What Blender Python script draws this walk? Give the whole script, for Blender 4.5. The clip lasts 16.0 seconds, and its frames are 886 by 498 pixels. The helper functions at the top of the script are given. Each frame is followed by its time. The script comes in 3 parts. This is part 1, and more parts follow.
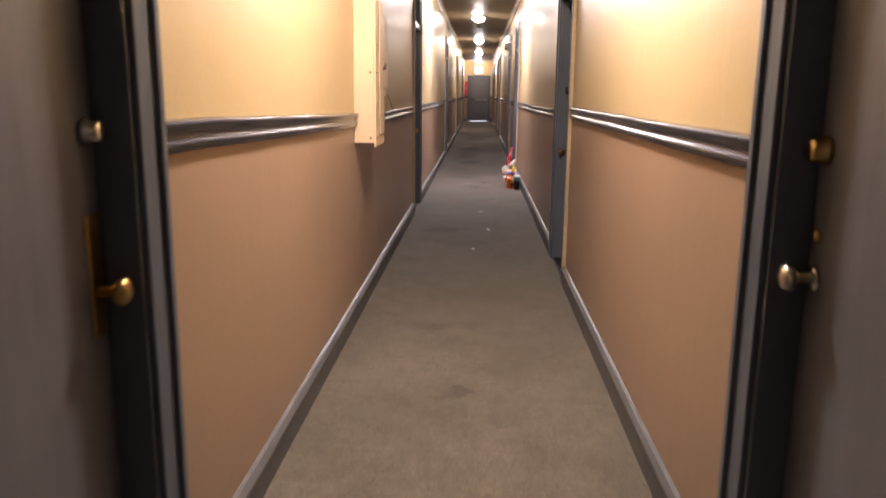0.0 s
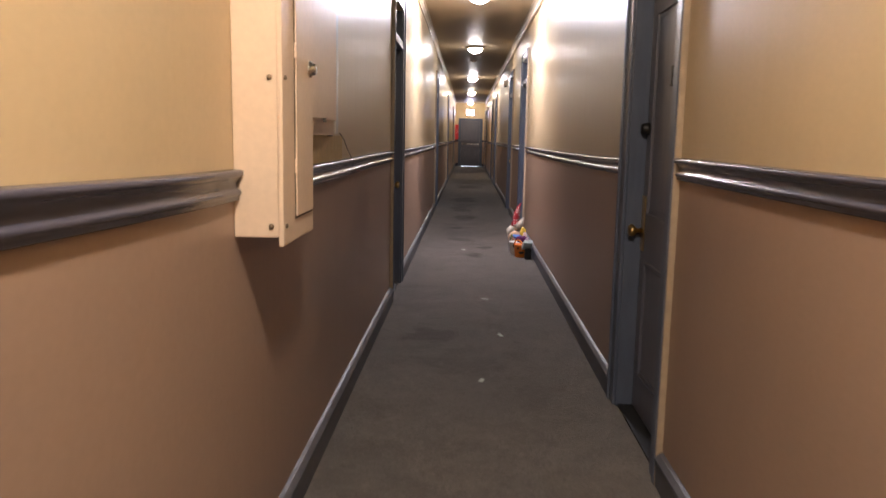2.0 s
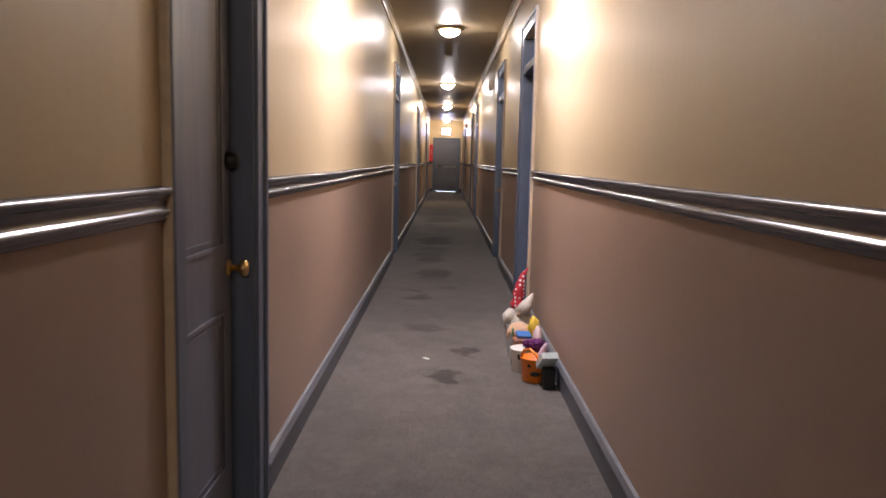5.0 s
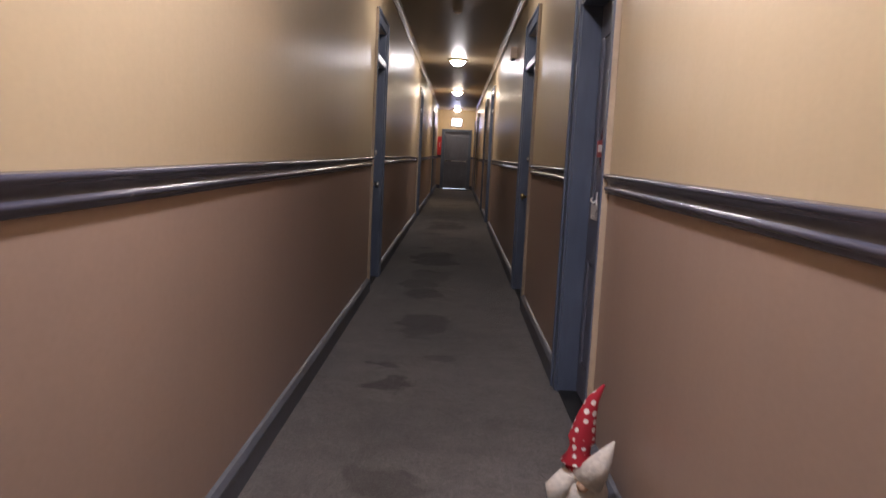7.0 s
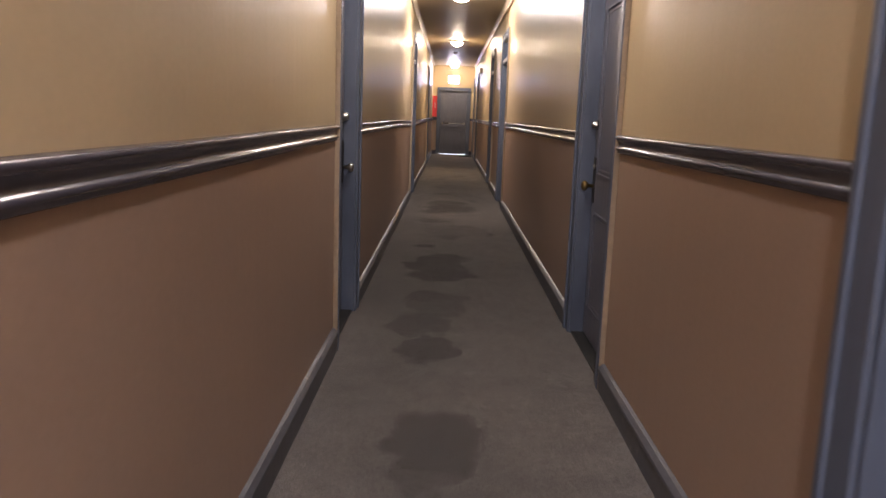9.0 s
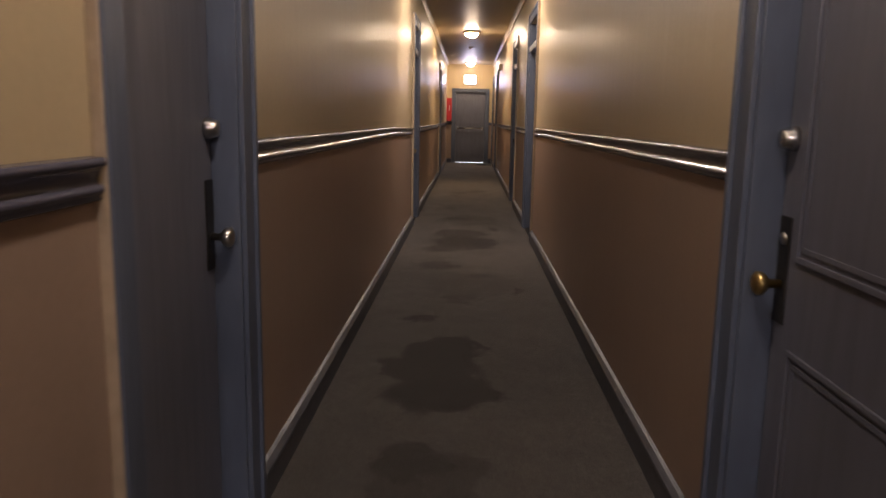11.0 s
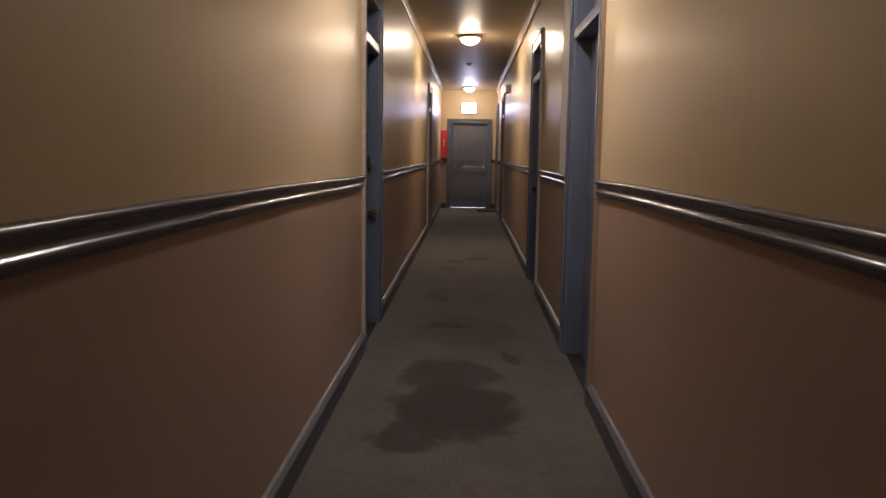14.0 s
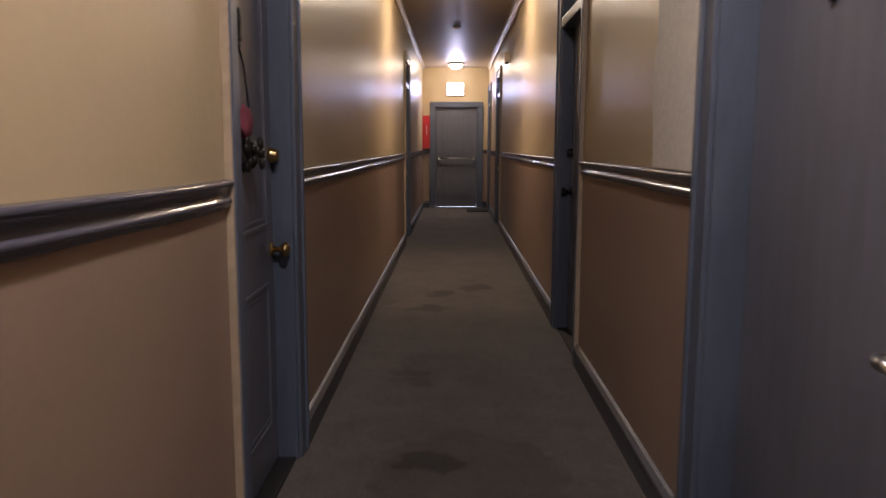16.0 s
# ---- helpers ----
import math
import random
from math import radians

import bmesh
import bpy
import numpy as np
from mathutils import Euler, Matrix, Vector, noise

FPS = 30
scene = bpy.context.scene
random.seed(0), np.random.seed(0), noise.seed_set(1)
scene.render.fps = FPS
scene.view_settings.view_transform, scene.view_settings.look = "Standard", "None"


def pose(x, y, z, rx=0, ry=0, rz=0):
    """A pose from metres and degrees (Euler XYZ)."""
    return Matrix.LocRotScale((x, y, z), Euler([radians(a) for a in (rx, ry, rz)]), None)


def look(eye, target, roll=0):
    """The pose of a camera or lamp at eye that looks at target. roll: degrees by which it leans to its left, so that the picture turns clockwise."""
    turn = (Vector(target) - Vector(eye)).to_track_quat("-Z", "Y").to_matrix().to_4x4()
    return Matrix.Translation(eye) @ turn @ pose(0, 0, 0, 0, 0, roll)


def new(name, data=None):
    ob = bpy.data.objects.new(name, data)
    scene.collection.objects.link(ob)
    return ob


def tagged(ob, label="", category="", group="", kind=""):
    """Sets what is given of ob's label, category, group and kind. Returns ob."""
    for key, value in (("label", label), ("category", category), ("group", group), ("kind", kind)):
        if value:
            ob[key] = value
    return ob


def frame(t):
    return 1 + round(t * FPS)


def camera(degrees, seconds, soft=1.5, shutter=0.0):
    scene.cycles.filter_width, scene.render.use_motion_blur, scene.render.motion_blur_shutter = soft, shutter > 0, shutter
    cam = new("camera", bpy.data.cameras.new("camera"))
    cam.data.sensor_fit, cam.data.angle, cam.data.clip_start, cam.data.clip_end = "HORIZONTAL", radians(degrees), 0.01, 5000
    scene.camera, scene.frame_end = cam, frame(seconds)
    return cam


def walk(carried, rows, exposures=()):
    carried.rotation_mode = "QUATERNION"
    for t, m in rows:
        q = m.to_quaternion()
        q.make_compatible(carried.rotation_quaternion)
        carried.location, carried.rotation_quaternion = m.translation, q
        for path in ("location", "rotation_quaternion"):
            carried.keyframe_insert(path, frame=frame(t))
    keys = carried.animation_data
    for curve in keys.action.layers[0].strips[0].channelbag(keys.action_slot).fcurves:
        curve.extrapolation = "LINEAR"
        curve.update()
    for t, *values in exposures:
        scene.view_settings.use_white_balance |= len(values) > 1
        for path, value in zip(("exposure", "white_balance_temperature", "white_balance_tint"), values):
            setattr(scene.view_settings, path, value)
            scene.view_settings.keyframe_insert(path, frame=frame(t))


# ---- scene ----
cam = camera(60.8, 16.0, shutter=0.4)
PATH = [
    (0, (0.023, -0.166, 1.386), (-0.065, 1.791, 0.981), 0.6),
    (0.5, (0.065, 0.442, 1.397), (-0.041, 2.416, 1.092), 1.4),
    (1, (0.06, 1.102, 1.372), (-0.004, 3.069, 1.015), 1.9),
    (1.5, (-0.034, 1.8, 1.354), (-0.098, 3.768, 1.001), 1.8),
    (2, (-0.114, 2.443, 1.356), (-0.173, 4.421, 1.063), 1.1),
    (2.5, (-0.205, 3.181, 1.351), (-0.223, 5.164, 1.09), 1.1),
    (3, (-0.216, 3.881, 1.36), (-0.198, 5.869, 1.141), 1.8),
    (3.5, (-0.173, 4.608, 1.341), (-0.147, 6.593, 1.098), 1.8),
    (6, (0.007, 8.13, 1.31), (-0.026, 10.117, 1.082), 1.6),
    (6.5, (0.024, 8.951, 1.303), (-0.02, 10.937, 1.07), 2.1),
    (7, (0.05, 9.673, 1.301), (0.025, 11.657, 1.052), 2.8),
    (7.5, (0.035, 10.375, 1.28), (-0.002, 12.355, 0.997), 3.2),
    (8, (-0.022, 11.084, 1.284), (-0.062, 13.059, 0.967), 2.8),
    (8.5, (-0.086, 11.789, 1.273), (-0.123, 13.759, 0.931), 2.3),
    (9, (-0.121, 12.491, 1.314), (-0.126, 14.46, 0.966), 2.1),
    (11.5, (-0.022, 15.85, 1.328), (-0.093, 17.822, 0.998), 1.0),
    (12, (-0.016, 16.594, 1.351), (-0.086, 18.569, 1.041), 1.7),
    (12.5, (0.015, 17.356, 1.357), (-0.1, 19.334, 1.085), 1.7),
    (13, (0.008, 18.012, 1.376), (-0.105, 19.991, 1.115), 1.4),
    (13.5, (0.012, 18.7, 1.371), (-0.172, 20.675, 1.117), 0.7),
    (14, (-0.008, 19.351, 1.363), (-0.072, 21.334, 1.114), 0.8),
    (14.5, (-0.013, 20.06, 1.342), (-0.094, 22.042, 1.081), -0.1),
    (15, (-0.073, 20.799, 1.36), (-0.09, 22.783, 1.108), 0.3),
    (15.5, (-0.065, 21.505, 1.331), (-0.089, 23.486, 1.057), 0.5),
    (16, (-0.074, 22.27, 1.311), (-0.099, 24.252, 1.042), 0.2),
]
walk(cam, [(t, look(eye, target, roll)) for t, eye, target, roll in PATH],
     [(0, 0.55, 6680, 15), (1.0, 0, 6530, 14), (1.5, -0.02, 6430, 14), (2.5, 0.14, 6230, 15), (3.5, 0.3, 6330, 14), (6, 0.28, 6280, 14), (7, -0.42, 6130, 15), (8, -0.1, 6230, 15),
      (9, 0.62, 6630, 16), (11.5, -0.05, 7280, 18), (12.5, -0.12, 7580, 18), (13.5, -0.1, 6930, 17), (14.5, -0.12, 6330, 17), (16, 0.02, 6280, 18)])

# ---- light ----
world = bpy.data.worlds.new("world")
scene.world = world
world.use_nodes = True
world.node_tree.nodes["Background"].inputs[0].default_value = (0.02, 0.02, 0.025, 1)
world.node_tree.nodes["Background"].inputs[1].default_value = 0.02
WARM, PALE, AMBER = (1.0, 0.86, 0.68), (0.99, 0.96, 1.03), (1.0, 0.84, 0.62)
BULB = 64.0
LAMPS = [(2.84, WARM, 7.5), (11.249, PALE, 7.4), (16.338, (1.0, 0.92, 0.84), 1.9), (23.263, (1.0, 0.93, 0.87), 3.3), (29.925, AMBER, 3.0), (37.734, AMBER, 2.2)]

# ---- plan ----
XL, XR, TOP, Y0, YE = -0.725, 0.685, 2.97, -2.5, 38.607
RAIL = 1.215
DOORS_L = [(0.47, 1.556), (8.497, 9.469), (16.535, 17.518), (24.431, 25.425), (32.437, 33.42)]
DOORS_R = [(0.524, 1.638), (5.319, 6.334), (12.833, 13.947), (16.076, 17.201), (23.383, 24.595), (26.703, 27.762), (34.293, 35.331), (37.351, 38.443)]
CASE = 0.105
HEAD = 2.56


# ---- materials ----
def material(name, color, rough=0.5, metal=0.0, vary=0.12, grain=40.0, big=1.3, bump=0.05, stretch=(1, 1, 1), streak=0.0, spots=None, coat=0.0, shine=0.5):
    m = bpy.data.materials.new(name)
    m.use_nodes = True
    n, k = m.node_tree.nodes, m.node_tree.links
    b = n["Principled BSDF"]
    b.inputs["Metallic"].default_value = metal
    b.inputs["Coat Weight"].default_value = coat
    b.inputs["Specular IOR Level"].default_value = shine
    b.inputs["Coat Roughness"].default_value = 0.15
    geo = n.new("ShaderNodeNewGeometry")
    mp = n.new("ShaderNodeMapping")
    mp.inputs["Scale"].default_value = stretch
    k.new(geo.outputs["Position"], mp.inputs["Vector"])

    def noisy(scale, detail, vec):
        t = n.new("ShaderNodeTexNoise")
        t.inputs["Scale"].default_value, t.inputs["Detail"].default_value = scale, detail
        k.new(vec, t.inputs["Vector"])
        return t.outputs["Fac"]

    large, fine = noisy(big, 5, geo.outputs["Position"]), noisy(grain, 4, mp.outputs["Vector"])

    def span(value, lo, hi, a=0.15, c=0.85):
        r = n.new("ShaderNodeMapRange")
        r.inputs["From Min"].default_value, r.inputs["From Max"].default_value = a, c
        r.inputs["To Min"].default_value, r.inputs["To Max"].default_value = lo, hi
        k.new(value, r.inputs["Value"])
        return r.outputs["Result"]

    def product(a, c):
        x = n.new("ShaderNodeMath")
        x.operation = "MULTIPLY"
        k.new(a, x.inputs[0])
        k.new(c, x.inputs[1])
        return x.outputs[0]

    scale = product(span(large, 1 - vary * 1.7, 1 + vary * 1.7), span(fine, 1 - vary, 1 + vary))
    mix = n.new("ShaderNodeVectorMath")
    mix.operation = "SCALE"
    mix.inputs[0].default_value = color
    k.new(scale, mix.inputs["Scale"])
    out = mix.outputs["Vector"]
    if spots:
        tint, size, cover = spots
        sp = span(noisy(size, 6, geo.outputs["Position"]), 0, 1, cover, cover + 0.06)
        ms = n.new("ShaderNodeMix")
        ms.data_type = "RGBA"
        ms.inputs[7].default_value = (*tint, 1)
        k.new(out, ms.inputs[6])
        k.new(sp, ms.inputs[0])
        out = ms.outputs[2]
    k.new(out, b.inputs["Base Color"])
    k.new(span(large, rough * 0.85, min(1, rough * 1.15)), b.inputs["Roughness"])
    bp = n.new("ShaderNodeBump")
    bp.inputs["Strength"].default_value, bp.inputs["Distance"].default_value = bump, 0.02
    k.new(fine, bp.inputs["Height"])
    if streak:
        ms = n.new("ShaderNodeMapping")
        ms.inputs["Scale"].default_value = (6.5, 6.5, 0.4)
        k.new(geo.outputs["Position"], ms.inputs["Vector"])
        bs = n.new("ShaderNodeBump")
        bs.inputs["Strength"].default_value, bs.inputs["Distance"].default_value = streak, 0.03
        k.new(noisy(1.0, 3.5, ms.outputs["Vector"]), bs.inputs["Height"])
        k.new(bp.outputs["Normal"], bs.inputs["Normal"])
        bp = bs
    k.new(bp.outputs["Normal"], b.inputs["Normal"])
    return m


def glow(name, color, strength):
    m = bpy.data.materials.new(name)
    m.use_nodes = True
    b = m.node_tree.nodes["Principled BSDF"]
    b.inputs["Base Color"].default_value = (0.8, 0.8, 0.78, 1)
    b.inputs["Roughness"].default_value = 0.3
    b.inputs["Emission Color"].default_value = (*color, 1)
    b.inputs["Emission Strength"].default_value = strength
    return m


UPPER = material("cream_gloss_paint", (0.53, 0.415, 0.262), 0.37, vary=0.05, grain=60, bump=0.015, shine=0.3, streak=0.11, big=0.9)
LOWER = material("tan_gloss_paint", (0.325, 0.226, 0.172), 0.36, vary=0.06, grain=60, bump=0.015, shine=0.4, streak=0.06, big=0.9)
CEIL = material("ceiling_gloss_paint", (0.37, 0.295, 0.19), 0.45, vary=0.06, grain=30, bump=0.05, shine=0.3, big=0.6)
TRIM = material("grey_trim_paint", (0.074, 0.072, 0.1), 0.23, vary=0.07, grain=18, bump=0.02, shine=0.65, spots=((0.24, 0.23, 0.22), 22, 0.73))
SKIRT = material("grey_skirting_paint", (0.085, 0.087, 0.104), 0.45, vary=0.2, grain=25, bump=0.08, spots=((0.2, 0.19, 0.18), 16, 0.69))
CASING = material("slate_casing_paint", (0.092, 0.11, 0.158), 0.36, vary=0.14, grain=30, bump=0.08, stretch=(1, 1, 0.2))
SLAB = material("charcoal_blue_door_paint", (0.122, 0.124, 0.158), 0.36, vary=0.16, grain=22, bump=0.1, stretch=(1, 1, 0.15))
BACK = material("plain_plaster", (0.4, 0.36, 0.3), 0.8)
BEAD = material("cream_edge_paint", (0.4, 0.31, 0.22), 0.4, vary=0.15, grain=30)
BRASS = material("worn_brass", (0.52, 0.37, 0.16), 0.3, 1.0, vary=0.2, grain=80)
STEEL = material("satin_nickel", (0.6, 0.58, 0.55), 0.28, 1.0, vary=0.12, grain=80)
DARK = material("blackened_metal", (0.03, 0.027, 0.025), 0.45, 0.6, vary=0.3)
RUST = material("tarnished_steel", (0.22, 0.16, 0.11), 0.5, 0.4, vary=0.3)
BLACK = material("black_rubber", (0.012, 0.012, 0.013), 0.7, vary=0.3)
CREAM = material("cream_enamel", (0.76, 0.6, 0.46), 0.42, vary=0.06, grain=50, bump=0.04, spots=((0.36, 0.24, 0.15), 19, 0.735))
PLASTER = material("bare_white_plaster", (0.78, 0.73, 0.67), 0.6, vary=0.14, grain=45, bump=0.06)
RAWWALL = material("old_yellow_paint", (0.5, 0.35, 0.14), 0.5, vary=0.18, grain=30, bump=0.2)
TORN = material("torn_pale_plaster", (0.56, 0.53, 0.47), 0.35, vary=0.2, grain=35, bump=0.2)
RED = material("red_enamel", (0.5, 0.02, 0.025), 0.35, vary=0.1)
WHITE = material("white_plastic", (0.75, 0.72, 0.68), 0.4, vary=0.06)
INK = material("dark_ink", (0.03, 0.025, 0.025), 0.6)


def carpet_material(stains_and_dimming):
    m = material("worn_carpet", (0.124, 0.109, 0.099), 0.95, vary=0.22, grain=150, bump=0.5, big=1.1)
    n, k = m.node_tree.nodes, m.node_tree.links
    b = n["Principled BSDF"]
    b.inputs["Specular IOR Level"].default_value = 0.2
    b.inputs["Sheen Weight"].default_value = 0.15
    base = b.inputs["Base Color"].links[0].from_socket
    geo = n.new("ShaderNodeNewGeometry")
    for size, lo, hi in ((240, 0.4, 1.6), (70, 0.7, 1.3), (22, 0.86, 1.14), (6, 0.88, 1.12)):
        sp = n.new("ShaderNodeTexNoise")
        sp.inputs["Scale"].default_value, sp.inputs["Detail"].default_value = size, 3
        k.new(geo.outputs["Position"], sp.inputs["Vector"])
        mr = n.new("ShaderNodeMapRange")
        mr.inputs["From Min"].default_value, mr.inputs["From Max"].default_value = 0.3, 0.7
        mr.inputs["To Min"].default_value, mr.inputs["To Max"].default_value = lo, hi
        k.new(sp.outputs["Fac"], mr.inputs["Value"])
        sc = n.new("ShaderNodeVectorMath")
        sc.operation = "SCALE"
        k.new(base, sc.inputs[0])
        k.new(mr.outputs[0], sc.inputs["Scale"])
        base = sc.outputs[0]
    wob = n.new("ShaderNodeTexNoise")
    wob.inputs["Scale"].default_value, wob.inputs["Detail"].default_value = 5.5, 8
    k.new(geo.outputs["Position"], wob.inputs["Vector"])
    off = n.new("ShaderNodeVectorMath")
    off.operation = "MULTIPLY_ADD"
    k.new(wob.outputs["Color"], off.inputs[0])
    off.inputs[1].default_value, off.inputs[2].default_value = (0.36, 0.5, 0), (-0.18, -0.25, 0)
    moved = n.new("ShaderNodeVectorMath")
    k.new(geo.outputs["Position"], moved.inputs[0])
    k.new(off.outputs[0], moved.inputs[1])
    total = None
    # each entry darkens the carpet: real marks, plus one broad painted dim stretch
    for x, y, rx, ry, s in stains_and_dimming:
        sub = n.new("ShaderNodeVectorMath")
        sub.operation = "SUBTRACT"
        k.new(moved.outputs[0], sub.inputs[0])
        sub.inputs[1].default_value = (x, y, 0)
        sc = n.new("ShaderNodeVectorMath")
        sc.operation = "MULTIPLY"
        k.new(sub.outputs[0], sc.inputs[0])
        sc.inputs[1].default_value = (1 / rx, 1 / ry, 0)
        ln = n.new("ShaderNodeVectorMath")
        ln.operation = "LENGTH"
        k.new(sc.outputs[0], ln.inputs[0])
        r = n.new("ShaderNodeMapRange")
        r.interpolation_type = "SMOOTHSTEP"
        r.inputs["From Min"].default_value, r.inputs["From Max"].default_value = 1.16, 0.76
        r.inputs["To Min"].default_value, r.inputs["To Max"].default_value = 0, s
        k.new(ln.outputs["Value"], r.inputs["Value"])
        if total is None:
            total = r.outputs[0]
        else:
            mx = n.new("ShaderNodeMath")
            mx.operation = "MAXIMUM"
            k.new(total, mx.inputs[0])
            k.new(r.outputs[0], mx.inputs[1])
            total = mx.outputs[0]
    grime = n.new("ShaderNodeTexNoise")
    grime.inputs["Scale"].default_value, grime.inputs["Detail"].default_value = 2.2, 7
    k.new(geo.outputs["Position"], grime.inputs["Vector"])
    gr = n.new("ShaderNodeMapRange")
    gr.inputs["From Min"].default_value, gr.inputs["From Max"].default_value = 0.47, 0.72
    gr.inputs["To Min"].default_value, gr.inputs["To Max"].default_value = 0, 0.36
    k.new(grime.outputs["Fac"], gr.inputs["Value"])
    mx = n.new("ShaderNodeMath")
    mx.operation = "MAXIMUM"
    k.new(total, mx.inputs[0])
    k.new(gr.outputs[0], mx.inputs[1])
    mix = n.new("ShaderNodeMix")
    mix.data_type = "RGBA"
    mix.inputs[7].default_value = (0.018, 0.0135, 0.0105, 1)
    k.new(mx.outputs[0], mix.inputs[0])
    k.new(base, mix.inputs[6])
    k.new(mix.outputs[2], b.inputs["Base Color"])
    return m


# ---- mesh helpers ----
def box(bm, x0, x1, y0, y1, z0, z1, bevel=0.0, mat=0):
    r = bmesh.ops.create_cube(bm, size=1.0)
    vs = r["verts"]
    bmesh.ops.scale(bm, vec=(x1 - x0, y1 - y0, z1 - z0), verts=vs)
    bmesh.ops.translate(bm, vec=((x0 + x1) / 2, (y0 + y1) / 2, (z0 + z1) / 2), verts=vs)
    fs = {f for v in vs for f in v.link_faces}
    for f in fs:
        f.material_index = mat
    if bevel:
        es = list({e for v in vs for e in v.link_edges})
        bmesh.ops.bevel(bm, geom=es, offset=bevel, segments=2, affect="EDGES", profile=0.6)
    return bm


def boxed(*a, **k):
    return box(bmesh.new(), *a, **k)


def lathe(profile, segs=24, axis="z", at=(0, 0, 0), mat=0, bm=None):
    """Turns (radius, height) pairs about an axis."""
    bm = bm or bmesh.new()
    rings = []
    for r, h in profile:
        ring = []
        for i in range(segs):
            a = 2 * math.pi * i / segs
            p = (r * math.cos(a), r * math.sin(a), h)
            p = {"z": p, "x": (p[2], p[0], p[1]), "y": (p[0], p[2], p[1])}[axis]
            ring.append(bm.verts.new(Vector(p) + Vector(at)))
        rings.append(ring)
    faces = []
    for a, c in zip(rings, rings[1:]):
        for i in range(segs):
            j = (i + 1) % segs
            faces.append(bm.faces.new((a[i], a[j], c[j], c[i])))
    faces.append(bm.faces.new(rings[0][::-1]))
    faces.append(bm.faces.new(rings[-1]))
    for f in faces:
        f.smooth, f.material_index = True, mat
    bmesh.ops.recalc_face_normals(bm, faces=faces)
    return bm


RISE_L = ((-3, 0.08), (1.9, 0.07), (3.9, 0.025), (4.58, 0.018), (4.59, -0.004), (8.5, -0.004), (10.8, -0.01), (14, -0.006), (16.5, 0.0), (17.8, 0.004), (22, 0.0), (24, -0.028), (40, -0.014))
RISE_R = ((-3, 0.05), (5.7, 0.05), (5.71, 0.028), (6.4, 0.022), (8, 0.008), (10.5, 0.006), (14, 0.01), (17, 0.006), (22.5, 0.004), (24.5, -0.012), (40, -0.012))


def rise(y, side):
    """Rail height offset along y, fitted to the camera's view: higher at the start, lower towards the exit."""
    knots = RISE_L if side > 0 else RISE_R
    return float(np.interp(y, [k[0] for k in knots], [k[1] for k in knots]))


def run(profile, y0, y1, wobble=0.0, step=0.3, seed=0.0, lift=None, smooth=False):
    """Sweeps an (out, up) profile along y."""
    bm = bmesh.new()
    count = max(2, int((y1 - y0) / step) + 1)
    rows = []
    for i in range(count):
        y = y0 + (y1 - y0) * i / (count - 1)
        w = wobble * noise.noise(Vector((y * 1.7, seed, 0)))
        v = wobble * noise.noise(Vector((y * 1.1, seed, 9))) + (lift(y) if lift else 0.0)
        rows.append([bm.verts.new((o + w * 0.5 if o > 0 else o, y, u + v)) for o, u in profile])
    n = len(profile)
    for a, c in zip(rows, rows[1:]):
        for i in range(n):
            j = (i + 1) % n
            bm.faces.new((a[i], a[j], c[j], c[i])).smooth = smooth
    for cap in (rows[0], rows[-1][::-1]):
        bm.faces.new([bm.verts.new(v.co) for v in cap])
    bmesh.ops.recalc_face_normals(bm, faces=bm.faces)
    return bm


def tube(points, radius, segs=8, bm=None, mat=0):
    bm = bm or bmesh.new()
    pts = [Vector(p) for p in points]
    rings = []
    for i, p in enumerate(pts):
        d = (pts[min(i + 1, len(pts) - 1)] - pts[max(i - 1, 0)]).normalized()
        q = d.to_track_quat("Z", "Y")
        r = radius[i] if isinstance(radius, (list, tuple)) else radius
        rings.append([bm.verts.new(p + q @ Vector((r * math.cos(2 * math.pi * a / segs), r * math.sin(2 * math.pi * a / segs), 0))) for a in range(segs)])
    fs = []
    for a, c in zip(rings, rings[1:]):
        for i in range(segs):
            j = (i + 1) % segs
            fs.append(bm.faces.new((a[i], a[j], c[j], c[i])))
    fs += [bm.faces.new(rings[0][::-1]), bm.faces.new(rings[-1])]
    for f in fs:
        f.smooth, f.material_index = True, mat
    bmesh.ops.recalc_face_normals(bm, faces=fs)
    return bm


def lump(radius, at, squash=(1, 1, 1), rough=0.12, freq=8.0, seed=0.0, mat=0, bm=None, level=3):
    bm = bm or bmesh.new()
    vs = bmesh.ops.create_icosphere(bm, subdivisions=level, radius=1.0)["verts"]
    for v in vs:
        d = v.co.normalized()
        r = radius * (1 + rough * noise.noise(d * freq * 0.4 + Vector((seed, seed, 0))))
        v.co = Vector((d.x * squash[0], d.y * squash[1], d.z * squash[2])) * r + Vector(at)
    for f in {f for v in vs for f in v.link_faces}:
        f.smooth, f.material_index = True, mat
    return bm


def mesh_of(name, bm, mats):
    me = bpy.data.meshes.new(name)
    bm.to_mesh(me)
    bm.free()
    for m in mats if isinstance(mats, (list, tuple)) else [mats]:
        me.materials.append(m)
    return me


def part(name, bm, mats, parent=None, label=""):
    ob = new(name, mesh_of(name, bm, mats))
    ob.parent = parent
    return tagged(ob, label)


def thing(name, label, category, m=None, group="", kind=""):
    ob = new(name)
    ob.empty_display_size = 0.1
    ob.matrix_basis = m or Matrix()
    return tagged(ob, label, category, group, kind)


def single(name, bm, mats, label, category, m=None, group="", kind=""):
    ob = part(name, bm, mats)
    ob.matrix_basis = m or Matrix()
    return tagged(ob, label, category, group, kind)


def structure(name, bm, mats, label, category=""):
    return tagged(part(name, bm, mats), label, category or name.split("_")[0], kind="structure")


